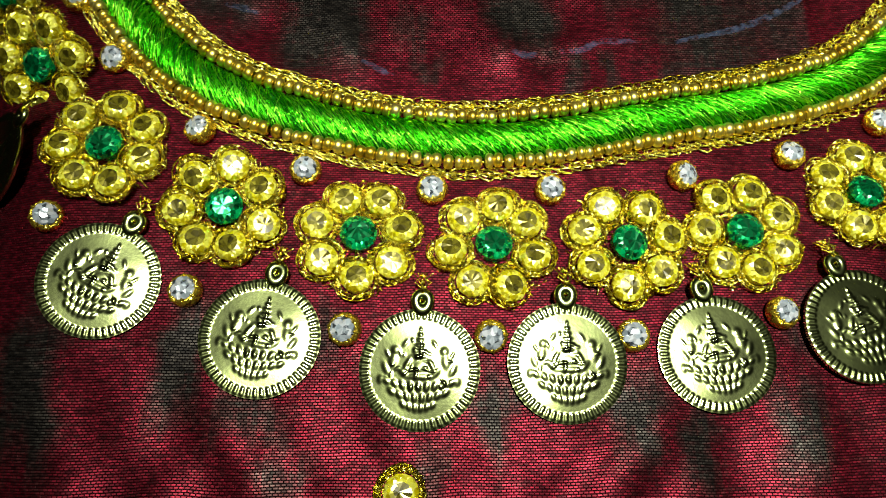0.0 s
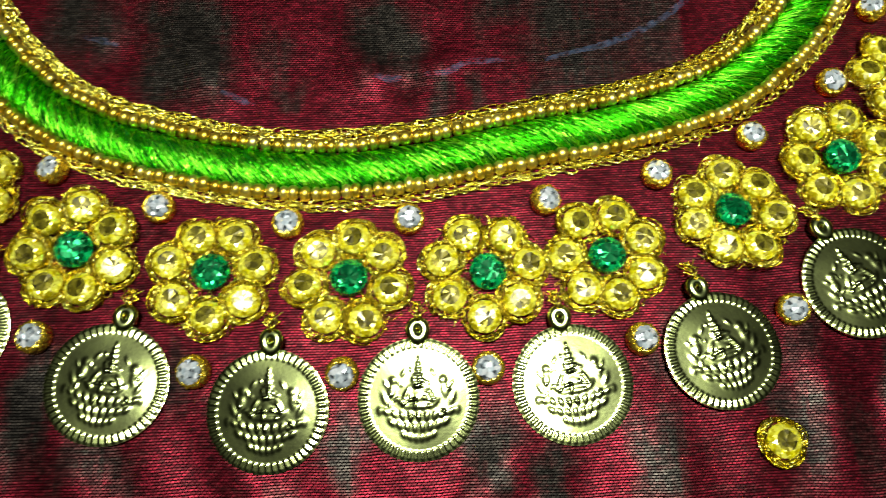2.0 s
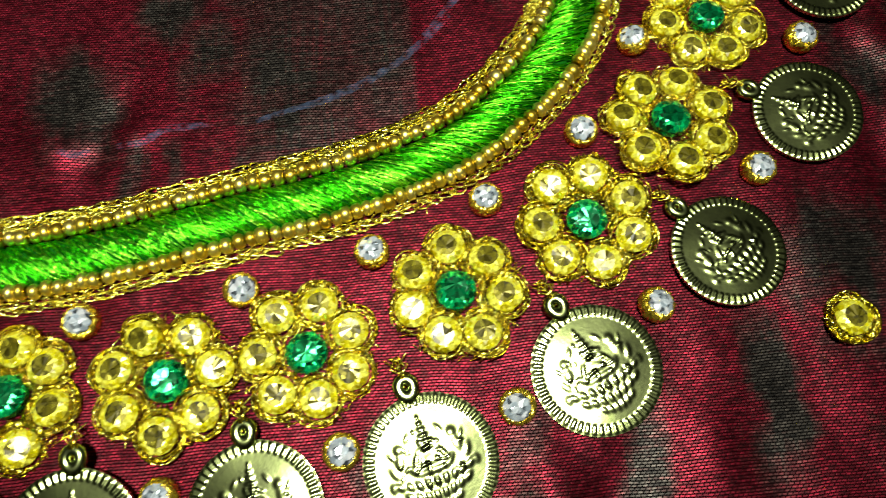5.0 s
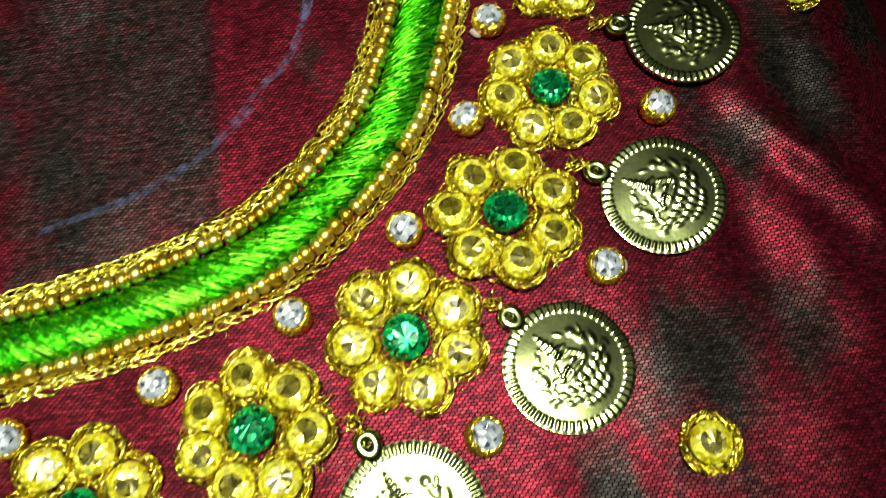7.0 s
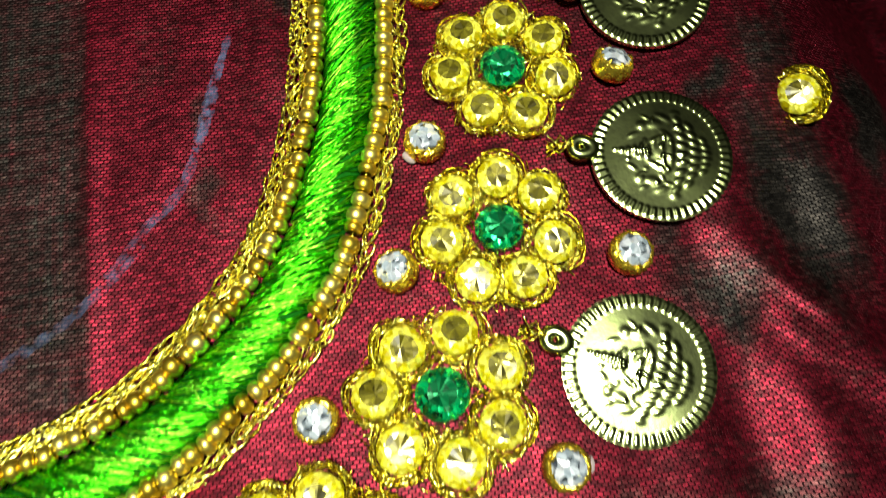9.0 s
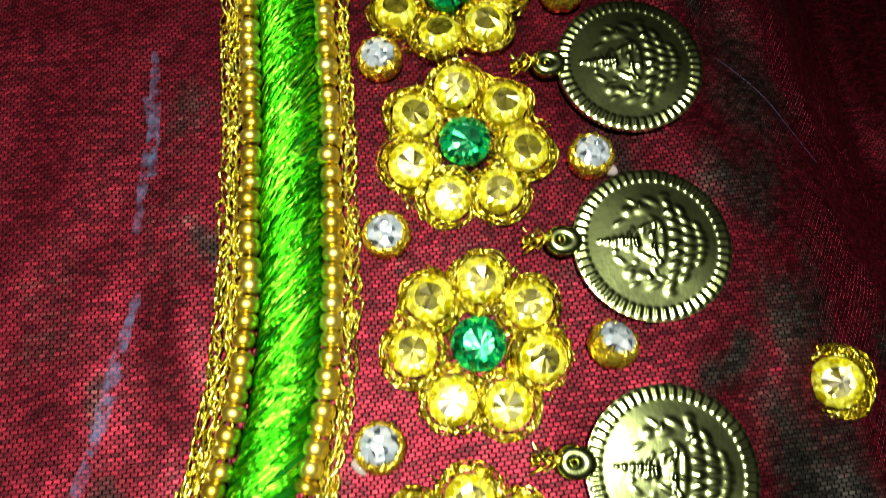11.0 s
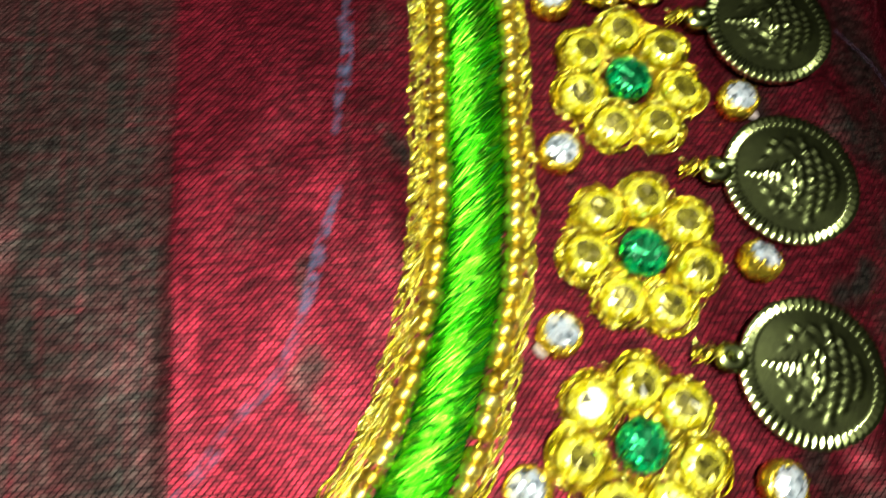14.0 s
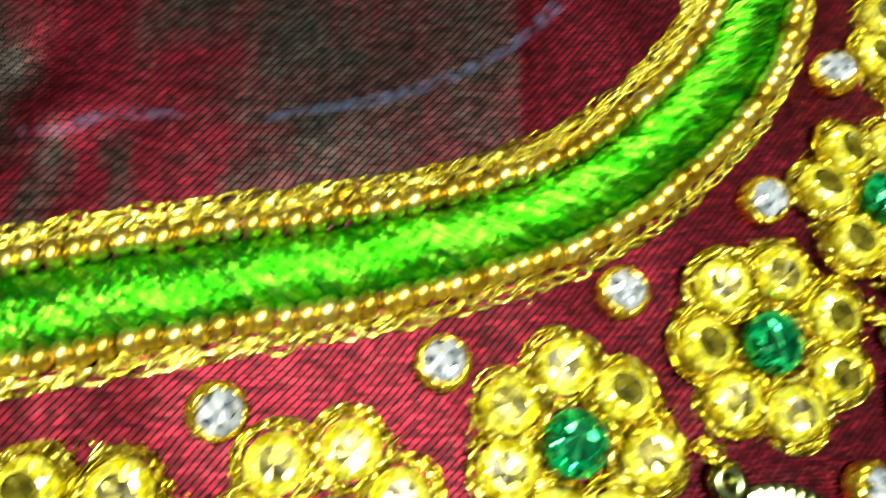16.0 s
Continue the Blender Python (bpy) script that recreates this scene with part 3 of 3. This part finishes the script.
GLUE_BLOB = glue_blob()
CRYSTALS = [(-48.3, 69), (-41.2, 58.3), (-28.3, 46.8), (-14.2, 41.1), (2.7, 38.3), (18.4, 38.4), (36.4, 40.5), (52.1, 43.5), (66.2, 49.0), (79.0, 57.0), (87.9, 69.0), (92.1, 81.6),
            (94.9, 99.1), (96.3, 115.8), (96.1, 131.7), (96.8, 147.5),
            (-47.4, 34.7), (-28.3, 24.4), (-8.2, 19.5), (9.8, 18.7), (27.8, 18.5), (47.2, 21.3), (67.1, 24.4), (84.2, 34.2), (99.6, 49.8), (109.3, 67.5), (111.8, 86.7),
            (113.7, 103.8), (114.5, 120.9), (115, 138)]
first = cup_crystal()
for n, (x, y) in enumerate(CRYSTALS):
    a, b = slope(x, y)
    m = Matrix.Translation(on_cloth(x, y)) @ pose(0, 0, 0, a + rnd.gauss(0, 8), b + rnd.gauss(0, 8), rnd.uniform(0, 360)) @ Matrix.Scale(0.9, 4)
    if n:
        made = copy_thing(first, m)
    else:
        made, first.matrix_basis = first, m
    if n in (11, 24, 26, 27):
        part("glue", GLUE_BLOB, made, "dried clear glue", pose(2.4 * MM, -0.8 * MM, 0.35 * MM, 0, 0, 40 * n))


# ---- coins ----
def coin_mesh():
    """A struck, slightly domed disc with a toothed rim and a plain raised device of rounded shapes."""
    R, rings, seg = 6.8, 58, 270
    g = random.Random(3)
    # middle, half sizes, height, turn
    bumps = [(0, 1.3 + 0.55 * k, 0.78 - 0.13 * k, 0.24, 0.34, 0.0) for k in range(6)]
    bumps += [(0, 0.2, 0.75, 0.6, 0.25, 0.0), (0, -0.75, 1.3, 0.32, 0.3, 0.0)]
    for side in (-1, 1):
        bumps += [(side * 1.25, 0.5, 0.24, 0.75, 0.3, side * 0.5), (side * 1.7, -0.3, 0.3, 0.6, 0.28, -side * 0.7), (side * 2.5, 1.9, 0.42, 0.42, 0.32, 0.0),
                  (side * 2.7, 0.8, 0.42, 0.75, 0.3, side * 0.2), (side * 3.4, 0.0, 0.3, 0.7, 0.26, -side * 0.4), (side * 3.9, -1.1, 0.3, 0.42, 0.26, 0.0),
                  (side * 1.5, 2.6, 0.2, 0.5, 0.2, side * 0.6), (side * 3.3, 1.5, 0.16, 0.45, 0.2, -side * 0.5)]
    for k in range(9):
        u = (k - 4) / 4
        bumps.append((u * 3.3, -1.75 + 0.55 * u * u, 0.3, 0.52, 0.34, -u * 0.8))
        if k < 8:
            w = (k - 3.5) / 3.5
            bumps.append((w * 2.7, -2.85 + 0.6 * w * w, 0.29, 0.5, 0.34, -w * 0.8))
        if 0 < k < 7:
            w = (k - 3.5) / 2.5
            bumps.append((w * 1.5, -3.85 + 0.35 * w * w, 0.26, 0.4, 0.3, -w * 0.6))
    for _ in range(34):
        a, r = g.uniform(0, 6.28), g.uniform(0.6, 3.6)
        bumps.append((r * math.cos(a), 0.7 + 0.8 * r * math.sin(a), g.uniform(0.12, 0.2), g.uniform(0.2, 0.5), g.uniform(0.12, 0.26), g.uniform(0, 3)))
    rs = np.linspace(0, R, rings + 1)[1:]
    pts = np.array([(r * math.cos(2 * math.pi * k / seg), r * math.sin(2 * math.pi * k / seg)) for r in rs for k in range(seg)])
    rad = np.hypot(*pts.T)
    ang = np.arctan2(pts[:, 1], pts[:, 0])
    z = 0.74 - 0.005 * rad**2 + 0.09 * np.sin(pts[:, 0] * 0.5 + 0.6) * np.cos(pts[:, 1] * 0.45)
    for x, y, a, b, h, turn in bumps:
        c, s = math.cos(turn), math.sin(turn)
        u, w = pts[:, 0] - 1.1 * x, pts[:, 1] - 1.1 * y
        z = z + 0.3 * h * np.exp(-((((u * c + w * s) / a) ** 2 + ((w * c - u * s) / b) ** 2) ** 1.4))
    near, away = np.clip((rad - 5.5) / 0.3, 0, 1), np.clip((6.75 - rad) / 0.25, 0, 1)
    z += (near * near * (3 - 2 * near)) * (away * away * (3 - 2 * away)) * 0.11 * (0.5 + 0.5 * np.cos(ang * 54))
    v, f = [(0, 0, float(z[0]) * MM)], []
    v += [(x * MM, y * MM, h * MM) for (x, y), h in zip(pts, z)]
    for k in range(seg):
        f.append((0, 1 + k, 1 + (k + 1) % seg))
    for i in range(rings - 1):
        for k in range(seg):
            j = (k + 1) % seg
            f.append((1 + i * seg + k, 1 + (i + 1) * seg + k, 1 + (i + 1) * seg + j, 1 + i * seg + j))
    # the wall has corners of its own, so that the rim stays crisp
    top = len(v)
    v += v[1 + (rings - 1) * seg:]
    base = len(v)
    v += [(x, y, 0.0) for x, y, _ in v[top:]]
    for k in range(seg):
        j = (k + 1) % seg
        f.append((top + k, base + k, base + j, top + j))
    f.append(tuple(range(base + seg - 1, base - 1, -1)))
    return mesh_of("disc", v, f, COIN, True)


def lug_mesh():
    """A rounded knob, pierced by a small hole, on a short neck."""
    v, f, seg = [], [], 20
    prof = [(0.2, 0.25), (0.24, 0.8), (0.55, 1.02), (0.95, 1.02), (1.3, 0.8), (1.42, 0.45), (1.25, 0.1)]
    for r, z in prof:
        for k in range(seg):
            a = 2 * math.pi * k / seg
            neck = 0.35 * max(0.0, -math.sin(a)) * (r > 0.5)
            v.append((r * math.cos(a) * MM, (7.75 + r * 1.05 * math.sin(a) - neck) * MM, z * MM))
    n = len(prof)
    for i in range(n):
        for k in range(seg):
            j, w = (k + 1) % seg, (i + 1) % n
            f.append((i * seg + k, i * seg + j, w * seg + j, w * seg + k))
    return mesh_of("lug", v, f, COIN, True)


def coin_pendant():
    root = thing("coin_pendant", "struck brass coin pendant with a reeded rim sewn to the cloth", "coin", "coins hanging round the neckline")
    part("disc", coin_mesh(), root)
    part("lug", lug_mesh(), root, "pierced brass lug")
    soup, g = Soup(), random.Random(5)
    for k in range(9):
        pts = [(g.gauss(0, 0.2), 7.9 + g.gauss(0, 0.15), 0.5), (g.gauss(0, 0.3), 8.8, 1.1), (g.gauss(0, 0.4), 9.8, 0.8), (g.gauss(0, 0.5), 11.0, 0.2)]
        soup.tube(np.array(pts) * MM, 0.1 * MM, 4)
    part("sewing_thread", soup.mesh("sewing_thread", ZARI), root, "gold sewing thread")
    return root


# middle in millimetres, tilt about x and y in degrees
COINS = [(-56.8, 44.0, 2, -14), (-38.9, 25.7, 4.5, 7), (-18.6, 18.3, 2, 2), (0.9, 14.3, 6.5, -4), (19.0, 15.0, 5.5, -1), (38.0, 16.1, 2.5, -2.5), (57.0, 19.4, 0.5, 1),
         (76.3, 27.5, 0.5, -1), (93.9, 39.9, -3, 1), (107.6, 56.9, 1, -2), (114.4, 76.6, 0, 0), (117.1, 95.0, 0, -1), (119.1, 112.4, 0, -1), (118.5, 129.3, 0, -1), (119.5, 146, 0, -3)]
model = coin_pendant()
for n, (x, y, tx, ty) in enumerate(COINS):
    (ax, ay, _), (bx, by, _) = FLOWERS[n + 1], FLOWERS[n + 2]
    turn = math.degrees(math.atan2((ay + by) / 2 - y, (ax + bx) / 2 - x)) - 90
    a, b = slope(x, y) if x < -45 else (0, 0)
    m = Matrix.Translation(on_cloth(x, y, 0.85)) @ pose(0, 0, 0, a + tx, b + ty, 0) @ pose(0, 0, 0, 0, 0, turn) @ Matrix.Scale(1.04 if n < 8 else 0.96, 4)
    if n:
        copy_thing(model, m)
    else:
        model.matrix_basis = m


# ---- single stones ----
def single_stone():
    root = thing("single_stone", "single yellow cut stone ringed with gold thread", "rhinestone", "single stones scattered on the cloth")
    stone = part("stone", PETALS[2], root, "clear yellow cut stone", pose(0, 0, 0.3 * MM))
    part("thread_ring", COILS[0], stone, "wound gold thread", pose(0, 0, -0.28 * MM))
    part("thread_ring", COILS[1], stone, "wound gold thread", pose(0, 0, -0.28 * MM, 0, 0, 100))
    return root


SINGLES = [(-1.3, 0.3), (62.7, 8.2), (106.2, 30.6), (130.5, 81.6), (139.2, 137)]
lone = single_stone()
for n, (x, y) in enumerate(SINGLES):
    a, b = slope(x, y)
    m = Matrix.Translation(on_cloth(x, y)) @ pose(0, 0, 0, a, b, 70 * n)
    if n:
        copy_thing(lone, m)
    else:
        lone.matrix_basis = m


# ---- chalk line ----
def chalk():
    m, nodes, links, b = material("tailor_chalk", (0.13, 0.2, 0.36), 0.9)
    tex = nodes.new("ShaderNodeTexCoord")
    n = node(nodes, "ShaderNodeTexNoise", Scale=900.0, Detail=3.0)
    links.new(tex.outputs["Object"], n.inputs["Vector"])
    links.new(ramp(nodes, links, n.outputs["Fac"], (0.38, 0.0), (0.74, 0.2)), b.inputs["Alpha"])
    return m


CHALK = chalk()
STROKES = [
    [(13.8, 60.3), (16.2, 59.7), (18.2, 60.1)],
    [(21.3, 60.4), (24.4, 60.6), (27.4, 62.2), (30.9, 62.3), (33.7, 62.2)],
    [(38.6, 62.3), (42.1, 63.2), (47.0, 64.3), (52.1, 66.4), (56.6, 68.8), (60.4, 71.7), (64.4, 75.6)],
    [(69.0, 82.8), (70.9, 87.5), (72.2, 92.5), (73.5, 96.1)],
    [(69.4, 83.7), (71.2, 89.7), (72.5, 93.5), (73.8, 97.0)],
    [(75.1, 107.4), (75.3, 111.6), (74.8, 115.4)],
    [(73.7, 102.2), (74.4, 107.3), (75.3, 111.7), (75.6, 116.4), (75.6, 120.4)],
    [(71.6, 89.1), (68.2, 80.9), (64.5, 77.0), (60.5, 72.6)],
    [(-27.2, 68.2), (-22.2, 66.7)],
    [(-7.2, 58.4), (-2.4, 56.1)],
]
for stroke in STROKES:
    q, nrm, d = spline(stroke, 0.5)
    v, f = [], []
    for i, (p, a) in enumerate(zip(q, nrm)):
        w = 0.52 * (0.6 + 0.4 * math.sin(math.pi * i / max(len(q) - 1, 1))) + rnd.gauss(0, 0.08)
        for s in (-w, 0, w):
            v.append(on_cloth(*(p + a * s), 0.06))
    for i in range(len(q) - 1):
        for k in (0, 1):
            f.append((i * 3 + k, i * 3 + 3 + k, i * 3 + 4 + k, i * 3 + 1 + k))
    tagged(new("chalk_mark", mesh_of("chalk_mark", v, f, CHALK, True)), "faint pale blue tailor's chalk line on the cloth", "mark", "chalk marks on the cloth")


# ---- a loose thread ----
strand = Soup()
q, nrm, d = spline([(128.9, 113.6), (131.5, 111.2), (134.5, 107.3), (137, 105), (138.9, 103.1)], 0.8)
strand.tube([on_cloth(x, y, 0.12) for x, y in q], 0.03 * MM, 4)
tagged(new("loose_thread", strand.mesh("loose_thread", material("lilac_thread", (0.06, 0.03, 0.07), 0.5)[0])), "thin loose lilac thread lying on the silk", "thread")


# ---- table and room ----
def box(name, lo, hi, mat, label, category):
    v = [(x, y, z) for x in (lo[0], hi[0]) for y in (lo[1], hi[1]) for z in (lo[2], hi[2])]
    f = [(0, 1, 3, 2), (4, 6, 7, 5), (0, 4, 5, 1), (2, 3, 7, 6), (0, 2, 6, 4), (1, 5, 7, 3)]
    return tagged(new(name, mesh_of(name, v, f, mat)), label, category, kind="structure")


box("table", (-0.6, -0.5, -0.064), (0.7, 0.6, -0.034), TABLE, "brown wooden table under the cloth", "table")
box("floor", (-1.3, -1.3, -0.8), (1.4, 1.4, -0.75), TABLE, "brown floor", "floor")
# unseen ceiling and walls, added dark to keep bounced light and reflections low
box("ceiling", (-1.3, -1.3, 1.55), (1.4, 1.4, 1.65), WALL, "added unseen ceiling, dim grey-brown", "ceiling")
box("wall_north", (-1.3, 1.3, -0.75), (1.4, 1.4, 1.55), WALL, "added unseen wall, dim grey-brown", "wall")
box("wall_south", (-1.3, -1.3, -0.75), (1.4, -1.2, 1.55), WALL, "added unseen wall, dim grey-brown", "wall")
box("wall_west", (-1.3, -1.2, -0.75), (-1.2, 1.3, 1.55), WALL, "added unseen wall, dim grey-brown", "wall")
box("wall_east", (1.3, -1.2, -0.75), (1.4, 1.3, 1.55), WALL, "added unseen wall, dim grey-brown", "wall")
for px, py in ((-0.55, -0.45), (0.65, -0.45), (-0.55, 0.55), (0.65, 0.55)):
    box("table_leg", (px - 0.025, py - 0.025, -0.75), (px + 0.025, py + 0.025, -0.064), TABLE, "square brown wooden table leg", "table")
